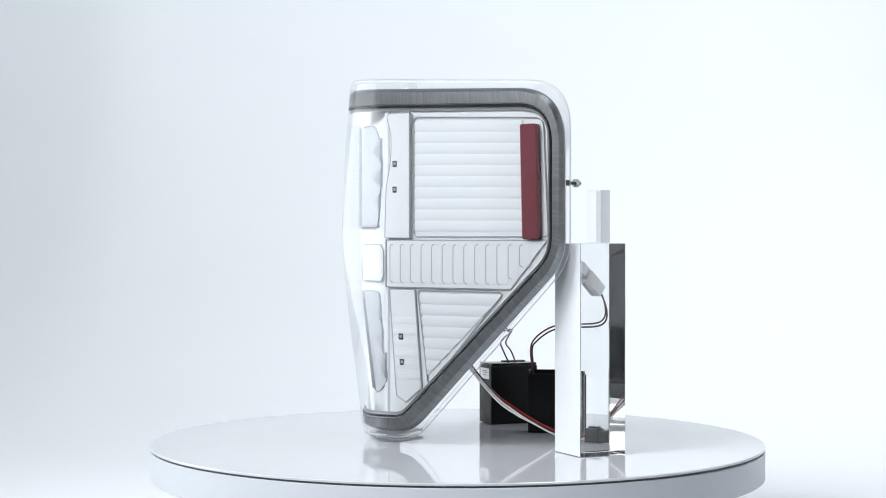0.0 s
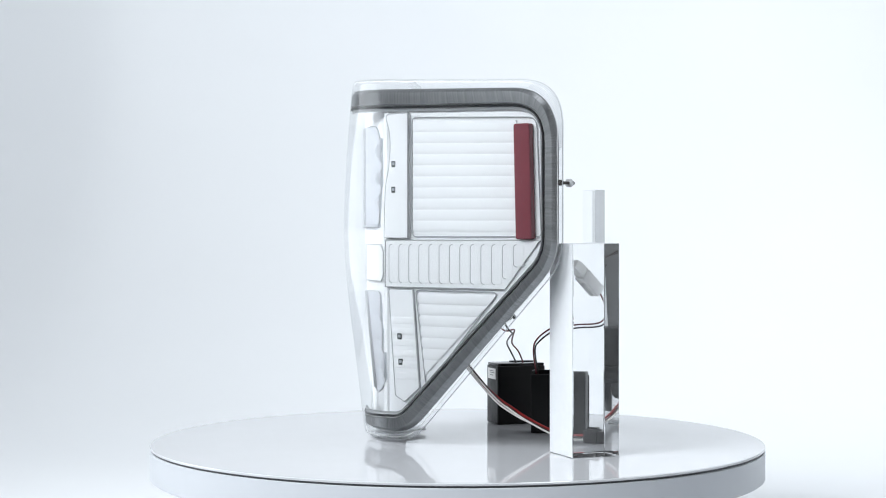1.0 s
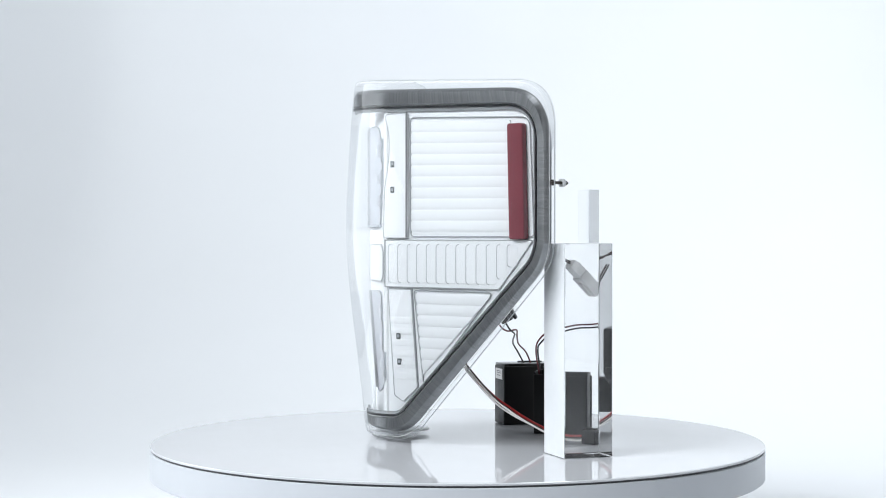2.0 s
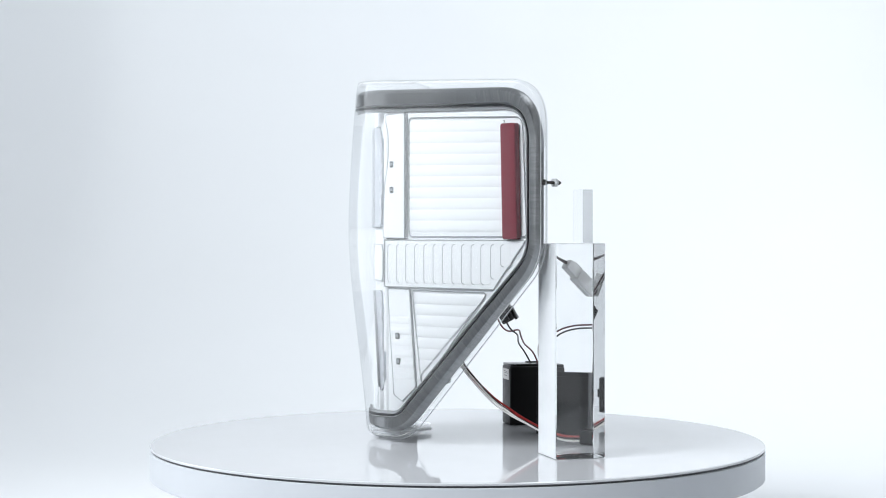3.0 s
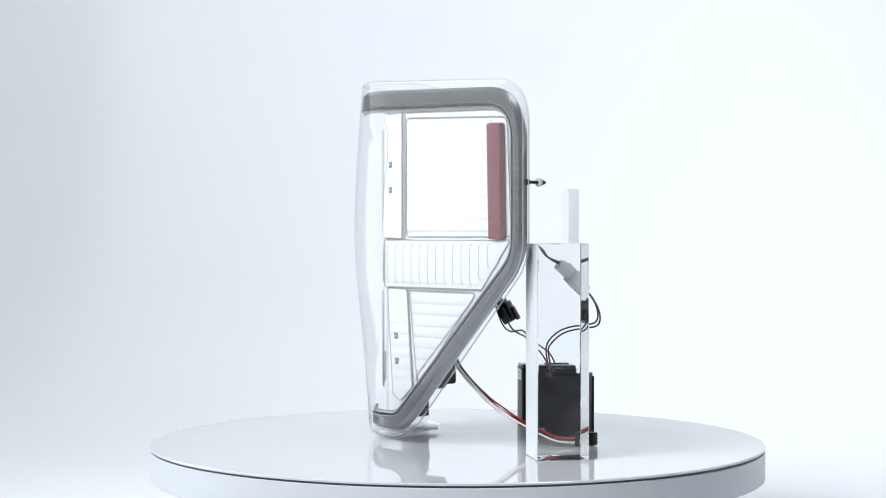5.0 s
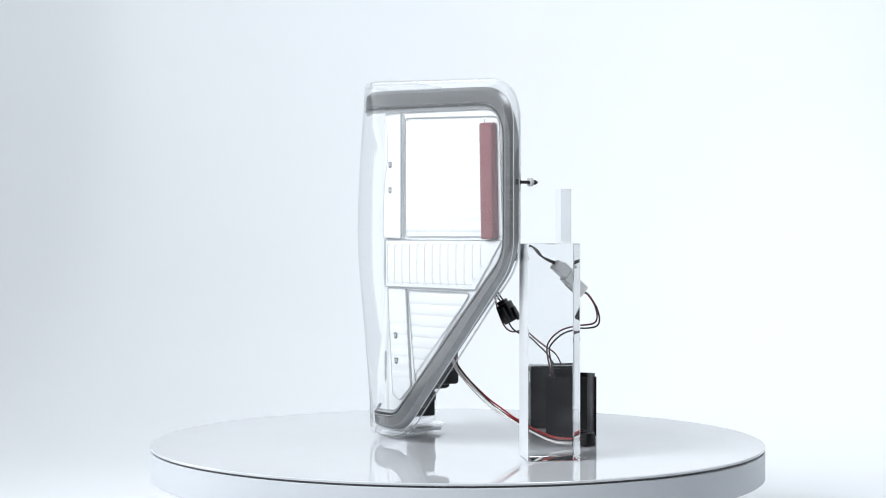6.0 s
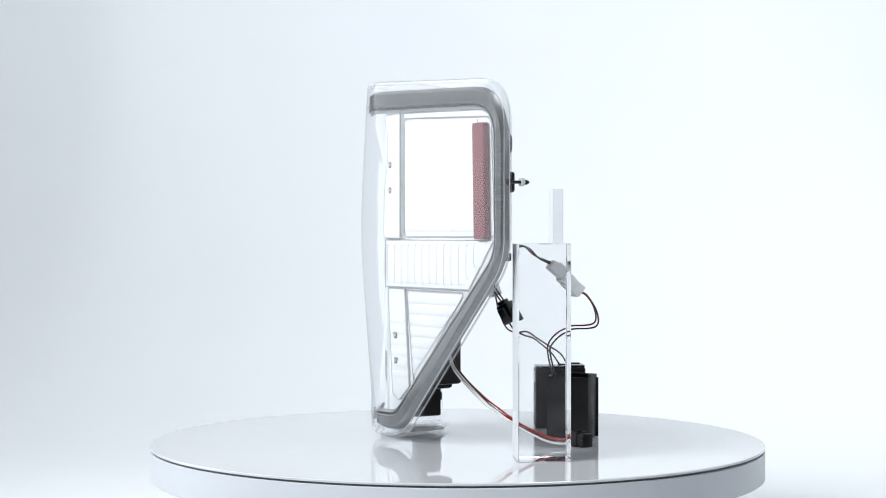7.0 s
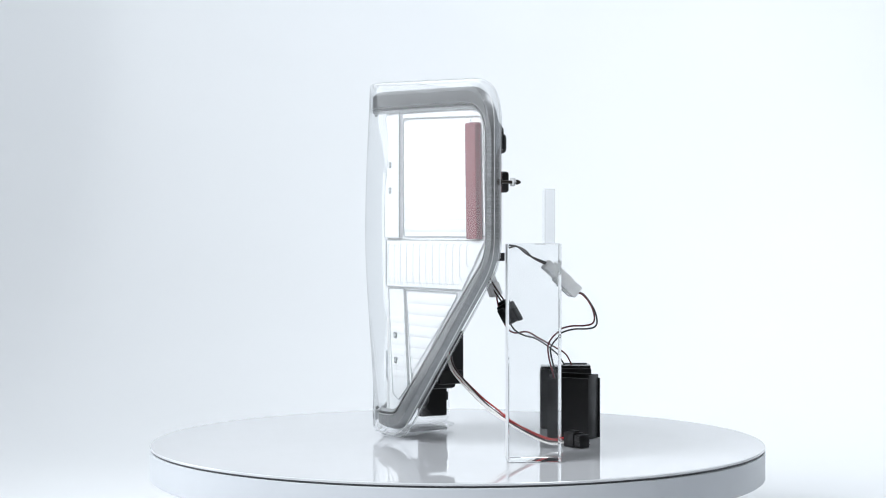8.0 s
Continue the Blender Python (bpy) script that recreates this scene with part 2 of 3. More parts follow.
# ---- studio ----
def build_studio():
    # white sweep: table level, rising in a curve to the wall behind
    bm = bmesh.new()
    prof = [(-0.6, -0.110), (-0.3, -0.110), (0.70, -0.110)]
    prof += [(0.70 + 1.1 * math.sin(a), -0.110 + 0.9 * (1 - math.cos(a))) for a in np.linspace(0.08, math.pi / 2, 22)]
    prof += [(1.8, 2.7)]
    xs = [-2.0, -1.6, -1.2, -0.9, -0.82, -0.76, -0.72, -0.68, -0.64, -0.58, -0.4, 0.0, 0.4, 0.8, 1.2, 1.6, 2.0]

    def fold(x, y):
        # made-up forward bend that gives the left strip its own brightness
        if y < 0.7:
            return y
        w = min(1.0, (y - 0.7) / 1.1)
        return y - w * 0.60 * (math.sqrt((min(0.0, x + 0.72)) ** 2 + 0.0009) - 0.03 if x < -0.72 else 0.0)

    edge = lambda x: -0.60 - 0.95 * max(0.0, x - 0.15)
    rows = [[bm.verts.new((x, edge(x) if i == 0 else fold(x, y), z)) for x in xs] for i, (y, z) in enumerate(prof)]
    for a, b in zip(rows, rows[1:]):
        for i in range(len(xs) - 1):
            bm.faces.new((a[i], a[i + 1], b[i + 1], b[i]))
    sweep = part("backdrop", bm, M_BACKDROP)
    tagged(sweep, "seamless white paper sweep behind the turntable", "backdrop", kind="structure")
    # unseen room shell, added; its tones steer bounce light and what gloss reflects
    for nm, lo, hi, mat in (("wall_left", (-2.1, -0.3, -0.9), (-2.0, 1.9, 2.7), M_MID_WALL), ("wall_right", (2.0, 0.1, -0.9), (2.1, 1.9, 2.7), M_BACKDROP), ("wall_right_grey", (2.0, -3.2, -0.9), (2.1, 0.1, 2.7), M_GREY_WALL),
                            ("wall_left_grey", (-2.1, -3.2, -0.9), (-2.0, -0.3, 2.7), M_GREY_WALL),
                            ("wall_behind", (-2.1, -3.3, -0.9), (2.1, -3.2, 2.7), M_DARK_WALL), ("wall_back", (-2.1, 1.9, -0.9), (2.1, 2.0, 2.7), M_BACKDROP),
                            ("floor", (-2.1, -3.3, -1.0), (2.1, 2.0, -0.9), M_DARK_WALL), ("ceiling", (-2.1, -3.3, 2.7), (2.1, 2.0, 2.8), M_GREY_WALL)):
        tagged(part(nm, boxed(lo, hi), mat, smooth=False), "unseen studio " + nm.split("_")[0], nm.split("_")[0], kind="structure")


# ---- turntable ----
def build_turntable():
    R = 0.3297
    root = tagged(new("turntable"), "round glossy white motor turntable with grey side rim", "turntable")
    part("platter", lathe([(R - 0.0006, -0.0026), (R, -0.0022), (R, -0.0007), (R - 0.0007, 0.0)], 180), M_PLATTER, root)
    # the gap's shadow is put in as a dark-coloured ring
    part("seam", lathe([(R - 0.0016, -0.0044), (R - 0.0016, -0.0027)], 180), M_SEAM, root, "dark ring coloured as the shadow gap under the platter")
    part("rim", lathe([(R - 0.002, -0.0355), (R, -0.0340), (R, -0.0052), (R - 0.0008, -0.0045)], 180), M_RIM, root, "satin grey side rim")
    part("foot", lathe([(0.16, -0.110), (0.15, -0.104), (0.15, -0.0356)], 96), M_SEAM, root)
    riding(root)


# ---- tail lamp ----
SEG, RUN = 12, 14
STEP = SEG + 1 + RUN
# outlines in the lamp's own x (along the face) and z: outer lens edge, trim outside, trim inside
OUTER = [(-0.064, 0.3935, 0.014), (0.2295, 0.377, 0.050), (0.2295, 0.1945, 0.060), (0.037, 0.0025, 0.055), (-0.050, 0.0035, 0.018), (-0.0715, 0.225, 0.40)]
TRIM_OUT = [(-0.066, 0.383, 0.006), (0.2209, 0.3705, 0.058), (0.2209, 0.1945, 0.060), (0.0300, 0.0105, 0.050), (-0.053, 0.0125, 0.012), (-0.070, 0.225, 0.30)]
TRIM_IN = [(-0.066, 0.3645, 0.004), (0.2109, 0.3548, 0.042), (0.2109, 0.2012, 0.045), (0.0225, 0.0262, 0.030), (-0.053, 0.0245, 0.010), (-0.068, 0.225, 0.30)]


def front(u, z=0.225):
    """How far the face lies behind its flat part, towards the swept-back end and its upper and lower corners."""
    bow = (0.010 if z > 0.225 else 0.020) * ((z - 0.225) / 0.15) ** 2
    return 0.0 if u > 0 else (0.0145 + bow) * (u / 0.068) ** 2


def depth(u):
    """The back of the housing."""
    return 0.014 + 0.32 * max(0.0, 0.11 - u) + 0.45 * max(0.0, -u)


def lens_depth(u):
    """The back edge of the clear lens: shallow at the body side, deep at the swept-back end."""
    return 0.0085 + 0.1215 * max(0.0, min(1.0, (0.035 - u) / 0.085))


def diagonal(z, off=0.0):
    """The face's end at height z, inside the trim."""
    return min(0.2109, 0.2109 + (z - 0.2070) / 0.914) - off


BEZEL = 0.1106            # length of the swept-back wall


def on_bezel(q, y, z):
    """From the swept-back wall's own length, lift and height to the lamp's axes."""
    return (0.002 - 0.796 * q * BEZEL + 0.606 * y, 0.0055 + 0.606 * q * BEZEL + 0.796 * y, z)


def fan(bm, ring, centre, levels):
    """Rings drawn in from an outline to a centre; levels are (scale, y offset)."""
    rings = []
    for k, dy in levels:
        rings.append([bm.verts.new((w.x, front(w.x, w.y) + dy * (1.0 if dy > 0 else max(0.0, min(1.0, (w.x + 0.069) / 0.06))), w.y)) for w in (centre + (q - centre) * k for q in ring)])
    n = len(ring)
    for a, b in zip(rings, rings[1:]):
        for i in range(n):
            bm.faces.new((a[i], a[(i + 1) % n], b[(i + 1) % n], b[i]))
    return rings


def build_lamp():
    root = tagged(new("tail_lamp"), "clear-lensed truck tail lamp with grey trim and red reflector", "tail lamp")
    root.matrix_basis = pose(-0.0792, -0.0228, 0.0, 0, 0, -34.749)
    mid = Vector((0.07, 0.225))
    outer, t_out, t_in = (rounded(c, SEG, RUN) for c in (OUTER, TRIM_OUT, TRIM_IN))
    n = len(outer)

    # clear lens: bowed face and side walls
    bm = bmesh.new()
    rings = fan(bm, outer, mid, [(0.968, -0.0070), (0.94, -0.0071), (0.88, -0.0071), (0.7, -0.0072), (0.4, -0.0072), (0.15, -0.0072)])
    bm.faces.new(rings[-1])
    lens = part("lens", bm, M_LENS, root, "clear bowed outer lens")
    bm = bmesh.new()
    wall = [[bm.verts.new(p) for p in row] for row in (
        [(w.x, front(w.x, w.y) - 0.0068 * max(0.0, min(1.0, (w.x + 0.069) / 0.06)), w.y) for w in (mid + (q - mid) * 0.968 for q in outer)],
        [(w.x, front(w.x, w.y) - 0.0040 * max(0.0, min(1.0, (w.x + 0.069) / 0.06)), w.y) for w in (mid + (q - mid) * 0.986 for q in outer)],
        [(w.x, front(w.x, w.y) + 0.001, w.y) for w in (mid + (q - mid) * 0.996 for q in outer)],
        [(q.x, front(q.x, q.y) + 0.0061, q.y) for q in outer],
        [(q.x - (0.025 if q.x < -0.04 else 0.0), lens_depth(q.x), q.y) for q in outer],
        [(w.x - (0.025 if q.x < -0.04 else 0.0), lens_depth(q.x), w.y) for q, w in ((q, mid + (q - mid) * 0.985) for q in outer)])]
    for r0, r1 in zip(wall, wall[1:]):
        for i in range(n):
            bm.faces.new((r0[i], r0[(i + 1) % n], r1[(i + 1) % n], r1[i]))
    part("lens_rim", bm, M_RIM_CLEAR, lens, "clear lens side wall")
    span = list(range(SEG // 2, 4 * STEP + SEG // 2 + 1))
    part("lens_edge", bead([outer[i] for i in span], 0.0062, 0.00042, False, lambda x, y, z: (x, y + front(x, z), z)), M_LINE, lens, "thin grey lens edge line")
    part("lens_edge", bead([mid + (outer[i] - mid) * 0.985 for i in span], 0.0010, 0.0003, False, lambda x, y, z: (x, y + front(x, z), z)), M_LABEL, lens, "pale moulded edge line")
    # fine serration on the lens corner
    bm = bmesh.new()
    for k in range(40):
        t = 0.15 + 0.80 * k / 39
        i = STEP + t * (SEG + 3)
        j, f = int(i), i - int(i)
        a, b = outer[j].lerp(outer[j + 1], f), t_out[j].lerp(t_out[j + 1], f)
        p, q = a.lerp(b, 0.15), a.lerp(b, 0.85)
        tube([(p.x, 0.0070, p.y), (q.x, 0.0060, q.y)], 0.00022, 5, bm)
    tagged(part("serration", bm, M_TOOTH, lens, "fine serrated lens corner"), kind="stuff")

    # grey trim band, open along the swept-back end
    first, last = SEG // 2, 4 * STEP + SEG // 2
    idx = list(range(first, last + 1))
    bm = bmesh.new()
    rows = []
    for i in idx:
        a, b = t_out[i], t_in[i]
        lean_out = 0.0021 * max(0.0, min(1.0, ((a - b).normalized().x - 0.75) / 0.25))    # the upright run leans outwards
        row = []
        for k, y in ((0.0, 0.0105), (0.03, 0.0070), (0.20, 0.0026), (0.26, 0.0016), (0.60, 0.00145), (0.95, 0.0014), (1.0, 0.003)):
            q = a.lerp(b, k)
            row.append(bm.verts.new((q.x, front(q.x, q.y) + y + lean_out * (1 - k), q.y)))
        rows.append(row)
    uvs = bm.loops.layers.uv.new("along")
    run = 0.0
    for i, (a, b) in enumerate(zip(rows, rows[1:])):
        nxt = run + (b[2].co - a[2].co).length
        for k in range(len(a) - 1):
            f = bm.faces.new((a[k], b[k], b[k + 1], a[k + 1]))
            for lp, u in zip(f.loops, ((run, k), (nxt, k), (nxt, k + 1), (run, k + 1))):
                lp[uvs].uv = (u[0], u[1] * 0.004)
        run = nxt
    part("trim", bm, M_BAND, root, "brushed dark grey trim band")

    # black gasket line inside the trim
    for nm, k0, k1, y, back, mat in (("inner_lip", 0.0, 0.0013, 0.0018, 0.0040, M_WHITE), ("gasket", 0.0013, 0.0036, 0.0016, 0.0030, M_GASKET),
                                     ("inner_lip", 0.0036, 0.0058, 0.0040, 0.0062, M_LIP), ("gasket", 0.0058, 0.0066, 0.0046, 0.0048, M_GREY_EDGE)):
        bm = bmesh.new()
        rows = []
        for i in idx:
            b = t_in[i]
            d = (b - t_out[i]).normalized()
            p0, p1 = b + d * k0, b + d * k1
            rows.append([bm.verts.new((p.x, front(p.x, p.y) + yy, p.y)) for p, yy in ((p0, y + 0.003), (p0, y), (p1, back), (p1, back + 0.003))])
        for a, b in zip(rows, rows[1:]):
            for k in range(3):
                bm.faces.new((a[k], b[k], b[k + 1], a[k + 1]))
        part(nm, bm, mat, root)

    # black housing behind
    bm = bmesh.new()
    ring = [mid + (q - mid) * 0.97 for q in t_in]
    a = [bm.verts.new((q.x, 0.0125 + 0.86 * max(0.0, 0.010 - q.x), q.y)) for q in ring]
    b = [bm.verts.new((q.x * 0.98, max(depth(q.x), 0.0145 + 0.86 * max(0.0, 0.010 - q.x)), q.y)) for q in ring]
    c = [bm.verts.new((w.x, depth(w.x) + 0.004, w.y)) for w in (mid + (q - mid) * 0.9 for q in ring)]
    for r0, r1 in ((a, b), (b, c)):
        for i in range(n):
            bm.faces.new((r0[i], r0[(i + 1) % n], r1[(i + 1) % n], r1[i]))
    bm.faces.new(c)
    housing = part("housing", bm, M_BLACK, root, "black moulded rear housing")
    bm = boxed((-0.045, 0.066, 0.062), (0.008, 0.100, 0.116), 0.003)
    box(bm, (-0.030, 0.060, 0.050), (-0.002, 0.096, 0.066), 0.004)
    box(bm, (0.0025, 0.066, 0.056), (0.0115, 0.098, 0.072), 0.003)
    part("socket_box", bm, M_BLACK, root, "black bulb socket box")
    bm = boxed((-0.078, 0.088, 0.012), (-0.068, 0.1230, 0.054), 0.002)
    box(bm, (-0.076, 0.1230, 0.030), (-0.069, 0.1250, 0.040), 0.001)
    part("socket_base", bm, M_BLACK, root, "black lower socket base")
    foot = boxed((-0.056, 0.040, 0.0030), (-0.012, 0.0900, 0.0062), 0.001)
    part("lens_foot", foot, M_FOOT, root, "milky clear lower lens wall")
    bm = boxed((0.164, 0.014, 0.3100), (0.182, 0.0400, 0.3360), 0.0035, 3)
    box(bm, (0.165, 0.030, 0.3050), (0.181, 0.0470, 0.3260), 0.0050, 3)
    box(bm, (0.166, 0.034, 0.3180), (0.180, 0.0440, 0.3330), 0.0040, 3)
    part("mount_clip", bm, M_BLACK, root, "black rubber hooked mount")
    part("mount_clip", boxed((0.164, 0.014, 0.2655), (0.182, 0.0482, 0.287), 0.003, 3), M_BLACK, root, "black rubber mount")
    for z0, z1, y1 in ((0.200, 0.2150, 0.0330), (0.2155, 0.236, 0.0318), (0.2385, 0.255, 0.0318), (0.196, 0.2045, 0.0385)):
        part("edge_tab", boxed((0.172, 0.014, z0), (0.188, y1, z1), 0.0008), M_BLACK, root)
    stud = part("stud", lathe([(0.0030, 0.0065), (0.0030, 0.0090), (0.0016, 0.0092), (0.0016, 0.0262), (0.0024, 0.0268), (0.0026, 0.0285), (0.0012, 0.0318)], 16, "Y", (0.2262, 0.0, 0.2745)), M_METAL, root, "dull brass threaded stud")
    part("nut", lathe([(0.0046, 0.0215), (0.0046, 0.0245), (0.0034, 0.0250)], 6, "Y", (0.2262, 0.0, 0.2745)), M_LIP, stud, "grey washer nut")

    # white reflector back plate
    bm = bmesh.new()
    ring = [Vector((max(q.x, -0.004), q.y)) for q in (mid + (q - mid) * 0.985 for q in t_in)]
    vs = [bm.verts.new((q.x, 0.0075, q.y)) for q in ring]
    vb = [bm.verts.new((q.x, 0.0105, q.y)) for q in ring]
    for i in range(n):
        bm.faces.new((vs[i], vs[(i + 1) % n], vb[(i + 1) % n], vb[i]))
    bm.faces.new(vs)
    bm.faces.new(vb)
    bmesh.ops.remove_doubles(bm, verts=bm.verts[:], dist=1e-6)
    part("reflector_plate", bm, M_WHITE, root)

    # red reflector
    bm = slab(bmesh.new(), rounded([(0.1738, 0.335, 0.003), (0.1935, 0.335, 0.003), (0.1965, 0.218, 0.003), (0.1768, 0.218, 0.003)], 4), -0.001, 0.006, 0.0008)
    part("red_reflector", bm, M_RED, root, "matt dark red reflector strip")
    part("slot_frame", bead(rounded([(0.2035, 0.330, 0.0015), (0.2068, 0.328, 0.0015), (0.2085, 0.226, 0.0015), (0.2062, 0.224, 0.0015)], 4), 0.0050, 0.0005), M_LINE, root)

    # upper reflector: raised frame and a column of horizontal scallops
    frame_up = part("reflector_frame", bead(rounded([(0.0362, 0.3480, 0.006), (0.198, 0.3412, 0.012), (0.2040, 0.2208, 0.004), (0.0362, 0.2208, 0.006)], 8), 0.0060, 0.0006), M_LINE, root)
    pitch = 0.0118

    def scallop(u0a, u0b, u1a, u1b, z0, z1, bulge):
        bm = bmesh.new()
        rows = []
        for k in range(9):
            t = k / 8
            y = 0.0068 - bulge * (1 - abs(2 * t - 1) ** 2.6)
            w = 0.0011 * abs(2 * t - 1) ** 3
            z = z0 + (z1 - z0) * t
            ends = (u0a + (u0b - u0a) * t + w, u1a + (u1b - u1a) * t - w)
            rows.append([bm.verts.new((u, y, z - 0.30 * max(0.0, z - 0.22) * max(0.0, u - 0.035))) for u in ends])
        for a, b in zip(rows, rows[1:]):
            bm.faces.new((a[0], a[1], b[1], b[0]))
        bm.faces.new([r[0] for r in rows])
        bm.faces.new([r[1] for r in rows])
        return bm

    # grey strips put the shade at the scallop ends into colour
    part("shadow_strip", boxed((0.0356, 0.0066, 0.2250), (0.0372, 0.0078, 0.3440)), M_GREY_EDGE, frame_up)
    part("shadow_strip", boxed((0.1715, 0.0066, 0.2250), (0.1732, 0.0078, 0.3390)), M_GREY_EDGE, frame_up)
    for k in range(10):
        z0 = 0.2260 + k * pitch
        part("scallop", scallop(0.0358, 0.0358, 0.1731, 0.1731, z0 + 0.00005, z0 + pitch - 0.00005, 0.0006), M_WHITE, frame_up)

    # lower reflector, cut by the slanting trim
    left = lambda z: 0.041 + (0.163 - z) * 0.111
    frame_low = part("reflector_frame", bead(rounded([(left(0.1635), 0.1635, 0.004), (diagonal(0.1635, 0.012), 0.1635, 0.004), (left(0.063) + 0.003, 0.0615, 0.004)], 6), 0.0060, 0.0006), M_LINE, root)
    lean = lambda x, y, z: (x + (0.163 - z) * 0.111, y, z)
    # same painted shade down the left ends of the lower scallops
    part("shadow_strip", slab(bmesh.new(), [Vector((0.0428, 0.1615)), Vector((0.0440, 0.1615)), Vector((0.0440, 0.0670)), Vector((0.0428, 0.0670))], 0.0066, 0.0078, 0.0, lean), M_GREY_EDGE, frame_low)
    for k in range(8):
        z0 = 0.0665 + k * pitch
        z1 = z0 + pitch
        a, b = z0 + 0.00005, z1 - 0.00005
        part("scallop", scallop(left(a) + 0.002, left(b) + 0.002, diagonal(a, 0.011), diagonal(b, 0.011), a, b, 0.0010), M_WHITE, frame_low)

    # fluted middle panel
    fluted = part("fluted_panel", slab(bmesh.new(), [Vector((0.0, 0.2172)), Vector((diagonal(0.2172, 0.008), 0.2172)), Vector((diagonal(0.1668, 0.008), 0.1668)), Vector((0.0, 0.1668))], 0.0050, 0.0074), M_WHITE, root)
    part("panel_edge", bead([Vector((0.0, 0.2172)), Vector((diagonal(0.2172, 0.009), 0.2172))], 0.0046, 0.0005, False), M_LINE, fluted)
    part("panel_edge", bead([Vector((0.0, 0.1668)), Vector((diagonal(0.1668, 0.009), 0.1668))], 0.0046, 0.0005, False), M_LINE, fluted)
    part("panel_edge", boxed((-0.0006, 0.0040, 0.1668), (0.0006, 0.0076, 0.2172)), M_GREY_EDGE, fluted)
    for k in range(15):
        u0 = 0.0062 + k * 0.01375
        u1 = u0 + 0.0122
        low = max(0.1715, 0.2070 + (u1 + 0.009 - 0.2109) * 0.914)
        if low > 0.194 or u1 > 0.198:
            break
        ol = rounded([(u0, 0.2125, 0.004), (u1, 0.2125, 0.004), (u1, low, 0.004), (u0, low, 0.004)], 5)
        tilt = lambda x, y, z, u0=u0: (x, y + (0.0014 * (x - u0) / 0.0122 if y < 0.0045 else 0.0), z)
        fl = part("flute", slab(bmesh.new(), ol, 0.0034, 0.0051, 0.0003, tilt), M_WHITE, fluted)
        half = [q for q in ol if q.x < u0 + 0.0052]
        top = [q for q in half if q.y > (0.2125 + low) / 2]
        bot = [q for q in half if q.y <= (0.2125 + low) / 2]
        run = sorted(top, key=lambda q: -q.x) + sorted(bot, key=lambda q: q.x)
        part("flute_edge", bead(run, 0.0036, 0.00045, False), M_LINE, fl)

    # lamp-chip column beside the reflectors
    side = smooth_path([(-0.0020, 0.2205, 0), (-0.0012, 0.2500, 0), (0.0003, 0.2750, 0), (0.0045, 0.2950, 0), (0.0066, 0.3150, 0), (0.0055, 0.3330, 0), (0.0010, 0.3480, 0), (0.0035, 0.3525, 0)], 6)
    up_ol = [Vector((q.x + 0.0022, q.y)) for q in side] + [Vector((0.0328, 0.3525)), Vector((0.0328, 0.2195)), Vector((0.0012, 0.2195))]
    chips = part("chip_panel", slab(bmesh.new(), up_ol, 0.0022, 0.0072), M_WHITE, root)
    part("panel_edge", bead(up_ol, 0.0022, 0.00045), M_LINE, chips)
    part("panel_edge", boxed((0.0329, 0.0020, 0.2195), (0.0335, 0.0034, 0.3540)), M_GREY_EDGE, chips)
    low_ol = rounded([(0.004, 0.1645, 0.003), (0.0372, 0.1645, 0.001), (0.0465, 0.0600, 0.003), (0.026, 0.0440, 0.004), (0.0135, 0.050, 0.004)], 5)
    chips_low = part("chip_panel", slab(bmesh.new(), low_ol, 0.0056, 0.0076, 0.0004), M_WHITE, root)
    part("panel_edge", bead(low_ol, 0.0054, 0.00045), M_LINE, chips_low)
    shift = lambda x, y, z: (x + (0.1645 - z) * 0.0890, y, z)
    part("panel_edge", slab(bmesh.new(), [Vector((0.0372, 0.1645)), Vector((0.0382, 0.1645)), Vector((0.0382, 0.0590)), Vector((0.0372, 0.0590))], 0.0052, 0.0076, 0.0, shift), M_GREY_EDGE, chips_low)
    for k in range(6):
        z0 = 0.066 + k * pitch
        part("scallop", scallop(0.0140 - k * 0.0012, 0.0128 - k * 0.0012, left(z0) - 0.0060, left(z0 + pitch) - 0.0060, z0 + 0.0003, z0 + pitch - 0.0003, 0.0020), M_WHITE, chips_low)
    for host, u, z, dy in ((chips, 0.0134, 0.2985, -0.0026), (chips, 0.0133, 0.2710, -0.0026), (chips_low, 0.0195, 0.1138, 0.0), (chips_low, 0.0210, 0.0865, 0.0)):
        chip = part("chip", slab(bmesh.new(), rounded([(u - 0.0028, z + 0.0033, 0.0006), (u + 0.0028, z + 0.0033, 0.0006), (u + 0.0026, z - 0.0033, 0.0006), (u - 0.0024, z - 0.0033, 0.0006)], 3), 0.0042 + dy, 0.0062 + dy, 0.0003), M_LED, host, "dark square lamp chip")
        part("chip_face", boxed((u - 0.0010, 0.0039 + dy, z - 0.0012), (u + 0.0022, 0.0043 + dy, z + 0.0018)), M_TOOTH, chip)

    # swept-back wall with its windows
    def bz(corners, y0, y1, ch=0.0, seg=6):
        return slab(bmesh.new(), rounded(corners, seg), y0, y1, ch, on_bezel)
    bezel = part("bezel", bz([(0.0, 0.3555, 0.002), (1.03, 0.3620, 0.002), (1.03, 0.225, 0.002), (0.97, 0.165, 0.002), (0.62, 0.024, 0.004), (0.0, 0.030, 0.002)], 0.0, 0.0025), M_WHITE, root, "white swept-back reflector wall")
    def curve(points, *ends):
        return [Vector((q.x, q.y)) for q in smooth_path([(a, b, 0) for a, b in points], 5)] + [Vector(e) for e in ends]

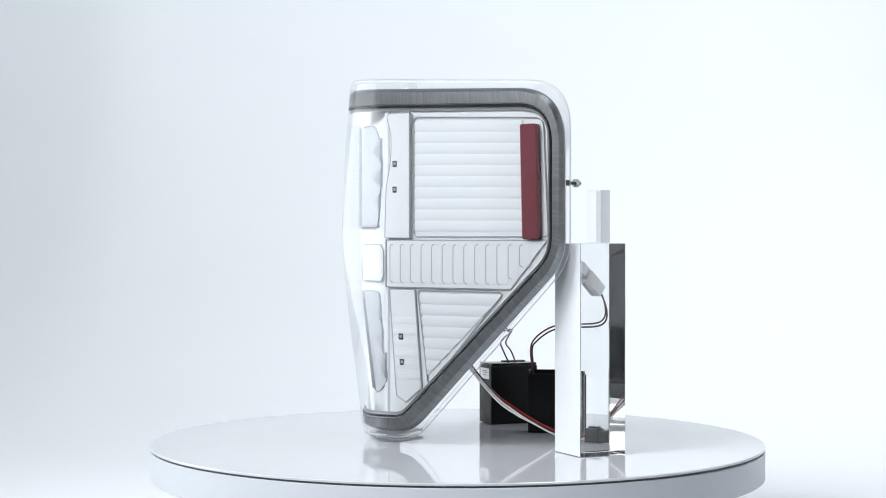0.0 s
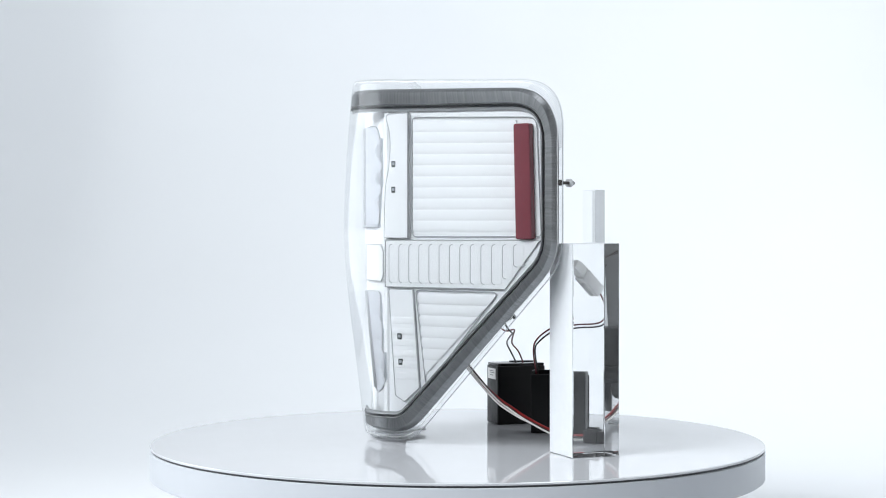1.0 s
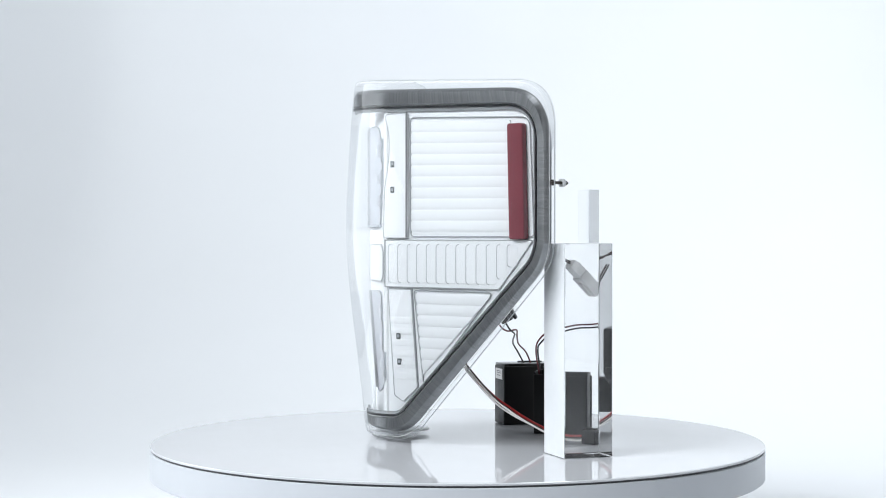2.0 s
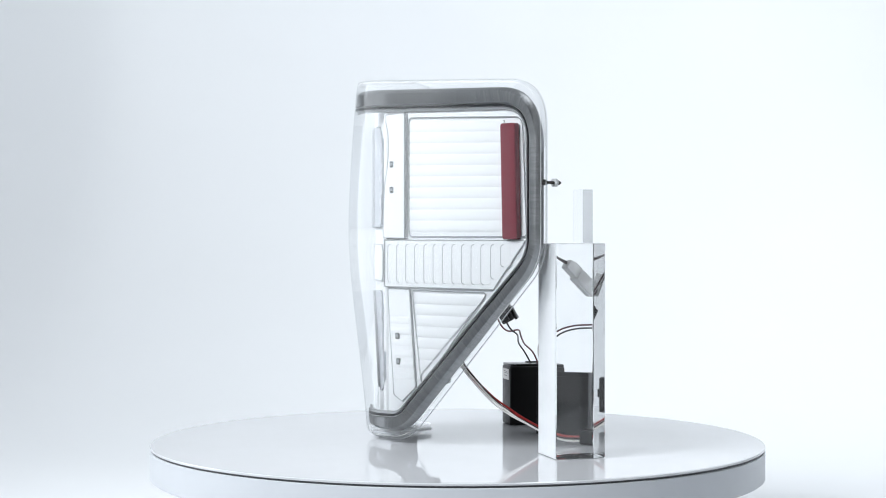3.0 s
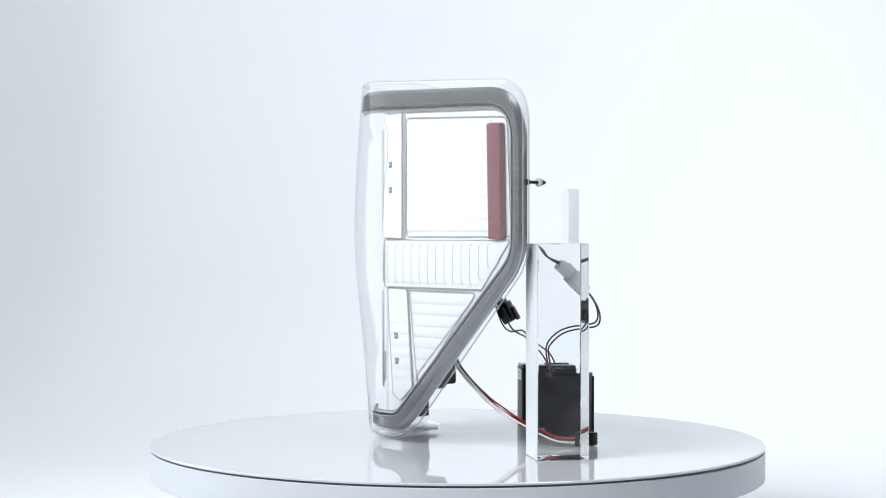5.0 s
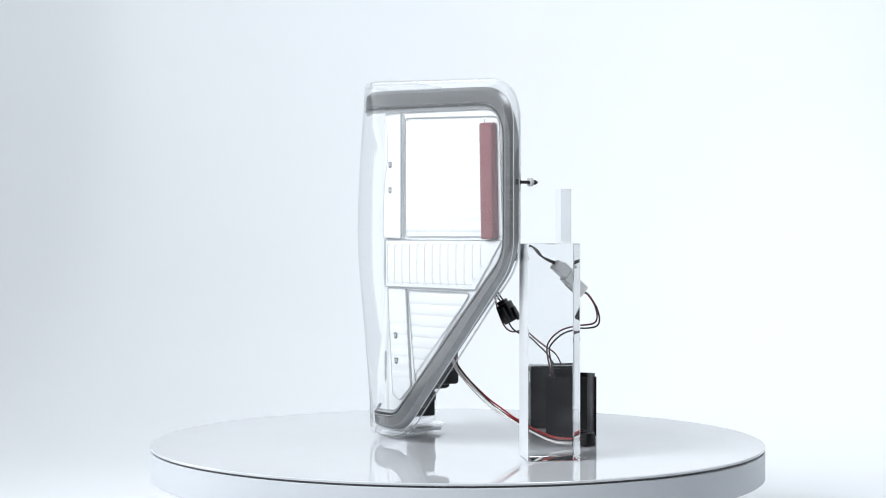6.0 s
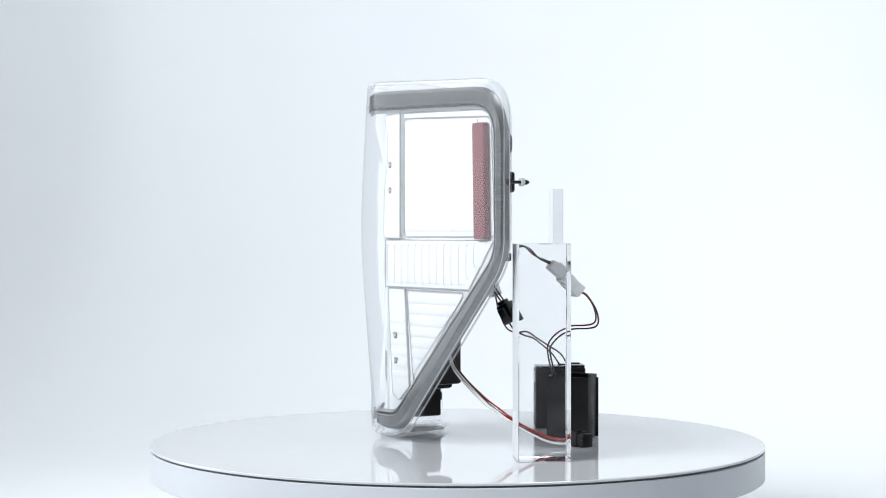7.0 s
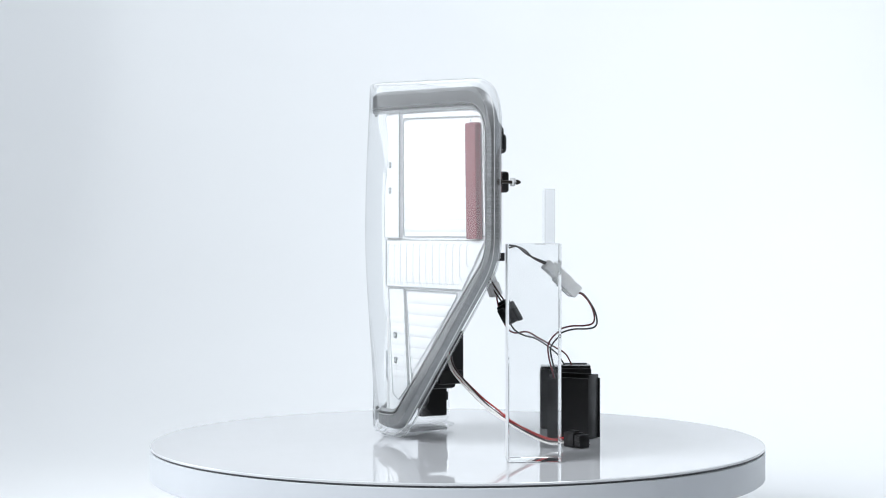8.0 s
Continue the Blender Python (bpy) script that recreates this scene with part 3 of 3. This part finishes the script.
    up = curve([(0.74, 0.3445), (0.48, 0.3420), (0.33, 0.3330), (0.20, 0.3135), (0.18, 0.2925), (0.25, 0.2620), (0.31, 0.2380), (0.38, 0.2315), (0.50, 0.2300)], (0.98, 0.2310), (0.98, 0.3440))
    low = curve([(0.40, 0.1610), (0.27, 0.1570), (0.24, 0.1440), (0.15, 0.1135), (0.11, 0.0930), (0.01, 0.0760), (0.03, 0.0650), (0.17, 0.0557), (0.36, 0.0500)], (0.44, 0.0530), (0.89, 0.1600))
    chip_mid = [(0.86, 0.2120, 0.004), (0.16, 0.2120, 0.012), (0.06, 0.2050, 0.006), (0.06, 0.1790, 0.006), (0.16, 0.1720, 0.012), (0.86, 0.1720, 0.004)]
    for ol, (xa, za), (xb, zb) in ((up, (0.97, 0.3430), (0.97, 0.2320)), (low, (0.88, 0.1590), (0.44, 0.0540))):
        win = part("side_window", slab(bmesh.new(), ol, -0.0012, 0.0004, 0.0, on_bezel), M_WINDOW, bezel, "pearl grey side window")
        part("window_edge", bz([(xa - 0.015, za, 0.0005), (xa + 0.015, za, 0.0005), (xb + 0.015, zb, 0.0005), (xb - 0.015, zb, 0.0005)], -0.0040, 0.0, 0.0, 2), M_GREY_EDGE, win, "dark window edge")
        part("window_edge", bead(ol, -0.0016, 0.0005, True, on_bezel), M_LINE, win)
    part("window_sill", bz([(0.30, 0.2345, 0.001), (1.0, 0.2330, 0.001), (1.0, 0.2310, 0.001), (0.30, 0.2315, 0.001)], -0.0035, 0.0, 0.0, 2), M_TOOTH, bezel)
    for za, zb, qa, qb in ((0.328, 0.302, 0.20, 0.52), (0.294, 0.275, 0.19, 0.50), (0.267, 0.251, 0.26, 0.48), (0.147, 0.129, 0.22, 0.40), (0.121, 0.097, 0.14, 0.35), (0.096, 0.068, 0.03, 0.33)):
        part("prism", bz([(qa, za, 0.002), (qb, (za + zb) / 2, 0.001), (qa, zb, 0.002)], -0.0026, 0.0, 0.0, 3), M_TOOTH, bezel)
    tile = part("side_tile", bz(chip_mid, -0.0030, 0.0, 0.0006), M_WHITE, bezel)
    part("tile_edge", bead(rounded(chip_mid, 6), -0.0030, 0.0006, True, on_bezel), M_LINE, tile)
    riding(root)
    return root


# ---- acrylic stand ----
STAND = pose(0.1702, -0.1305, 0.0, 0, 0, 25.0)


def build_block():
    root = tagged(new("acrylic_block"), "tall square clear acrylic block standing on the turntable", "acrylic block")
    root.matrix_basis = STAND
    part("block", boxed((-0.0518, 0.0, 0.0004), (0.0, 0.0535, 0.2139), 0.0007, 2), M_ACRYLIC, root, smooth=False)
    part("sawn_face", boxed((-0.0523, 0.0007, 0.0008), (-0.0519, 0.0528, 0.2135)), M_SAWN_FACE, root, "frosted sawn side face", smooth=False)
    riding(root)
    bar = tagged(new("acrylic_bar"), "small clear acrylic bar with sawn ends on the block", "acrylic bar")
    bar.matrix_basis = STAND @ pose(-0.0152, 0.024, 0.2143)
    part("bar", boxed((0.0, 0.0004, 0.0), (0.0108, 0.0285, 0.0540), 0.0004, 1), M_BAR, bar, smooth=False)
    part("sawn_end", boxed((0.0002, -0.0004, 0.0002), (0.0106, 0.0003, 0.0538)), M_SAWN, bar, "frosted sawn end")
    riding(bar)


# ---- control boxes ----
def build_boxes():
    root = tagged(new("control_box"), "black plastic box with white label and two wires", "control box", "control boxes")
    root.matrix_basis = pose(0.0400, 0.1430, 0, 0, 0, 22.5)
    part("case", boxed((0, 0, 0.0004), (0.060, 0.036, 0.0690), 0.0018, 3), M_BLACK_MATT, root)
    part("lid", boxed((0.0008, 0.0008, 0.0690), (0.0592, 0.0352, 0.0717), 0.0008), M_LID, root, "black lid with grey sheen")
    part("tab", boxed((0.028, 0.026, 0.0717), (0.056, 0.0352, 0.0727), 0.0003), M_BLACK, root)
    lab = part("sticker", boxed((-0.0004, 0.006, 0.053), (0.0002, 0.031, 0.0655)), M_LABEL, root, "small white printed sticker")
    for z, y0, y1 in ((0.0625, 0.012, 0.026), (0.0605, 0.010, 0.024), (0.0575, 0.013, 0.024)):
        part("print_bar", boxed((-0.0006, y0, z - 0.0004), (-0.0003, y1, z + 0.0004)), M_INK, lab)
    riding(root)

    root = tagged(new("control_box"), "open-topped black plastic box with two wires inside", "control box", "control boxes")
    root.matrix_basis = pose(0.0797, 0.062, 0, 0, 0, -8.0)
    w, d, h, th = 0.0525, 0.0235, 0.0700, 0.0016
    part("side_wall", boxed((0, 0, 0.0004), (w, th, h - 0.0035), 0.0005), M_BLACK_MATT, root)
    part("side_wall", boxed((0, d - th, 0.0004), (w, d, h), 0.0005), M_BLACK_MATT, root)
    part("side_wall", boxed((0, th, 0.0004), (th, d - th, h), 0.0005), M_BLACK_MATT, root)
    part("side_wall", boxed((w - th, th, 0.0004), (w, d - th, h), 0.0005), M_BLACK_MATT, root)
    part("filling", boxed((th, th, 0.0006), (w - th, d - th, h - 0.026), 0.0), M_BLACK, root, "black potting inside the box")
    part("back_flange", boxed((0.002, d, 0.0004), (w + 0.0014, d + 0.0016, h - 0.004), 0.0005), M_BLACK, root)
    riding(root)


# ---- wires and plugs ----
def wire(points, mat, label, r=0.00095):
    m = pose(*points[0])
    inv = m.inverted()
    ob = part("wire", tube([inv @ Vector(p) for p in points], r), mat)
    ob.matrix_basis = m
    tagged(ob, label, "wire", "loose wires")
    riding(ob)


def aim(a, b, roll=0):
    """A pose at a whose x axis points to b."""
    d = Vector(b) - Vector(a)
    return Matrix.Translation(a) @ d.to_track_quat("X", "Z").to_matrix().to_4x4() @ pose(0, 0, 0, roll, 0, 0)


def moved(points, dx, dy, dz):
    return [(x + dx * math.sin(1.3 * i + 0.4), y + dy * math.cos(1.1 * i), z + dz * math.cos(1.7 * i)) for i, (x, y, z) in enumerate(points)]


def build_wires():
    # upper run: lamp, milky connector, loop, open box
    a, b = (0.1165, -0.0385, 0.1930), (0.1430, -0.0120, 0.1625)
    up = [(0.1040, -0.1060, 0.2095), (0.1060, -0.0920, 0.2110), (0.1065, -0.0700, 0.2070), (0.1085, -0.0530, 0.1990), (0.1180, -0.0370, 0.1915)]
    wire(up, M_WIRE_BROWN, "thin brown wire from lamp to milky connector")
    wire(moved(up, 0.0014, 0.0, 0.0028), M_WIRE_BLACK, "thin black wire from lamp to milky connector")
    con = tagged(new("wire_connector"), "milky white nylon two-pin wire connector", "connector", "wire connectors")
    con.matrix_basis = aim(a, b)
    ln = (Vector(b) - Vector(a)).length
    part("plug_half", boxed((0.0, -0.0055, -0.0055), (ln * 0.42, 0.0055, 0.0050), 0.0012), M_CONN, con)
    part("socket_half", boxed((ln * 0.36, -0.0068, -0.0075), (ln, 0.0068, 0.0062), 0.0014), M_CONN, con)
    part("latch", boxed((ln * 0.15, -0.0022, 0.0050), (ln * 0.72, 0.0022, 0.0082), 0.0006), M_CONN, con)
    part("key_rib", boxed((ln * 0.50, -0.0030, -0.0092), (ln * 0.92, 0.0030, -0.0075), 0.0005), M_CONN, con)
    riding(con)
    loop = [(0.1420, -0.0130, 0.1630), (0.1465, -0.0020, 0.1590), (0.1510, 0.0090, 0.1480), (0.1522, 0.0160, 0.1360), (0.1480, 0.0220, 0.1285), (0.1380, 0.0240, 0.1258), (0.1200, 0.0300, 0.1245),
            (0.1020, 0.0400, 0.1190), (0.0870, 0.0500, 0.1070), (0.0825, 0.0580, 0.0930), (0.0860, 0.0680, 0.0640)]
    wire(loop, M_WIRE_MAROON, "dark red wire looping into the open box")
    wire([(x + 0.0018 * (i > 1), y + 0.003, z - 0.0035 * (1 < i < 9)) for i, (x, y, z) in enumerate(loop)], M_WIRE_BLACK, "black wire looping into the open box")

    # second run: milky connector behind the lamp, black plug, labelled box
    con = tagged(new("wire_connector"), "small milky white wire connector behind the lamp", "connector", "wire connectors")
    con.matrix_basis = aim((0.0270, 0.0250, 0.1800), (0.0330, 0.0310, 0.1560))
    part("plug_half", boxed((0.0, -0.0050, -0.0050), (0.012, 0.0050, 0.0050), 0.001), M_CONN, con)
    part("socket_half", boxed((0.010, -0.0062, -0.0062), (0.0255, 0.0062, 0.0062), 0.0012), M_CONN, con)
    riding(con)
    plug = tagged(new("wire_plug"), "black two-pin plug hanging by its wires", "plug", "wire plugs")
    plug.matrix_basis = aim((0.0440, 0.0280, 0.1475), (0.0550, 0.0300, 0.1270), 20)
    part("shell", boxed((0.0, -0.0085, -0.0070), (0.022, 0.0085, 0.0070), 0.0015), M_BLACK, plug)
    part("latch", boxed((0.008, -0.0040, 0.0070), (0.0235, 0.0040, 0.0098), 0.0008), M_BLACK, plug)
    part("boot", boxed((-0.004, -0.0055, -0.0045), (0.003, 0.0055, 0.0045), 0.001), M_BLACK, plug)
    part("side_clip", boxed((0.004, -0.0150, -0.0040), (0.020, -0.0100, 0.0040), 0.001), M_BLACK, plug)
    part("bridge", boxed((0.008, -0.0105, -0.0025), (0.014, -0.0080, 0.0025), 0.0004), M_BLACK, plug)
    riding(plug)
    run = [(0.0330, 0.0310, 0.1570), (0.0370, 0.0310, 0.1400), (0.0440, 0.0320, 0.1230), (0.0520, 0.0350, 0.1165), (0.0610, 0.0500, 0.1170), (0.0590, 0.0900, 0.1080), (0.0570, 0.1400, 0.0960), (0.0640, 0.1640, 0.0850), (0.0700, 0.1720, 0.0700)]
    wire(run, M_WIRE_MAROON, "dark red wire from milky connector to the labelled box")
    run = [(0.0420, 0.0280, 0.1490), (0.0480, 0.0260, 0.1330), (0.0540, 0.0310, 0.1200), (0.0590, 0.0480, 0.1130), (0.0560, 0.0860, 0.1080), (0.0510, 0.1350, 0.0970), (0.0550, 0.1600, 0.0850), (0.0620, 0.1700, 0.0700)]
    wire(run, M_WIRE_BLACK, "thin black wire from plug to the labelled box")
    for dx in (0.0, 0.004):
        wire([(0.0200 + dx, 0.0150, 0.1900), (0.0300 + dx, 0.0220, 0.1680), (0.0400 + dx, 0.0260, 0.1520), (0.0440 + dx, 0.0280, 0.1470)], M_WIRE_BROWN, "short brown wire from lamp to black plug")

    # low run: lamp to the black plug lying on the turntable
    low = [(-0.0020, -0.0200, 0.1010), (0.0080, -0.0360, 0.0905), (0.0185, -0.0440, 0.0770), (0.0428, -0.0358, 0.0490), (0.0600, -0.0330, 0.0350), (0.0762, -0.0302, 0.0245), (0.1061, -0.0167, 0.0085), (0.1240, -0.0090, 0.0060), (0.1340, -0.0060, 0.0075)]
    trunk = smooth_path(low, 3)
    for mat, lab, dy, dz in ((M_WIRE_WHITE, "white wire in the low bundle", -0.0026, 0.0004), (M_WIRE_WHITE, "white wire in the low bundle", 0.0008, 0.0026),
                             (M_WIRE_RED, "bright red wire in the low bundle", -0.0008, -0.0014), (M_WIRE_RED, "bright red wire in the low bundle", 0.0010, -0.0022),
                             (M_WIRE_BROWN, "dark brown wire in the low bundle", 0.0022, 0.0004)):
        turn = math.atan2(dz, dy)
        far = len(trunk) - 1
        pts = []
        for i, q in enumerate(trunk):
            t = i / far
            a, r = turn + 3.5 * t + 0.6 * math.sin(5 * t + turn), 0.0023 + 0.0014 * math.sin(math.pi * t) * math.sin(7 * t + 2 * turn)
            pts.append((q.x + 0.5 * r * math.cos(a), q.y + r * math.cos(a), max(q.z + r * math.sin(a), 0.0014)))
        wire(pts, mat, lab, 0.0010)
    plug = tagged(new("wire_plug"), "black ribbed plug lying on the turntable", "plug", "wire plugs")
    plug.matrix_basis = aim((0.1310, -0.0050, 0.0072), (0.1530, -0.0185, 0.0072))
    bm = boxed((0.0, -0.0070, -0.0068), (0.0165, 0.0070, 0.0085), 0.0012)
    box(bm, (0.003, -0.0030, 0.0080), (0.015, 0.0030, 0.0105), 0.0006)
    part("shell", bm, M_BLACK, plug)
    part("collar", boxed((0.0155, -0.0058, -0.0054), (0.0190, 0.0058, 0.0064), 0.0006), M_BLACK_MATT, plug)
    part("nose", boxed((0.0185, -0.0066, -0.0064), (0.0270, 0.0066, 0.0072), 0.0010), M_BLACK, plug)
    for z in (-0.0035, 0.0004, 0.0043):
        part("rib", boxed((0.0188, -0.0073, z - 0.0005), (0.0268, 0.0073, z + 0.0005)), M_BLACK_MATT, plug)
    for y in (-0.0036, 0.0036):
        part("wire_seal", boxed((-0.0030, y - 0.0016, -0.0016), (0.0004, y + 0.0016, 0.0016), 0.0005), M_CONN, plug, "pale wire seal")
    riding(plug)


def motions():
    times = [i * 0.5 for i in range(17)]
    for ob, m in MOVING:
        walk(ob, [(t, pose(0, 0, 0, 0, 0, TURN * t) @ m) for t in times])


build_studio()
build_turntable()
build_lamp()
build_block()
build_boxes()
build_wires()
motions()
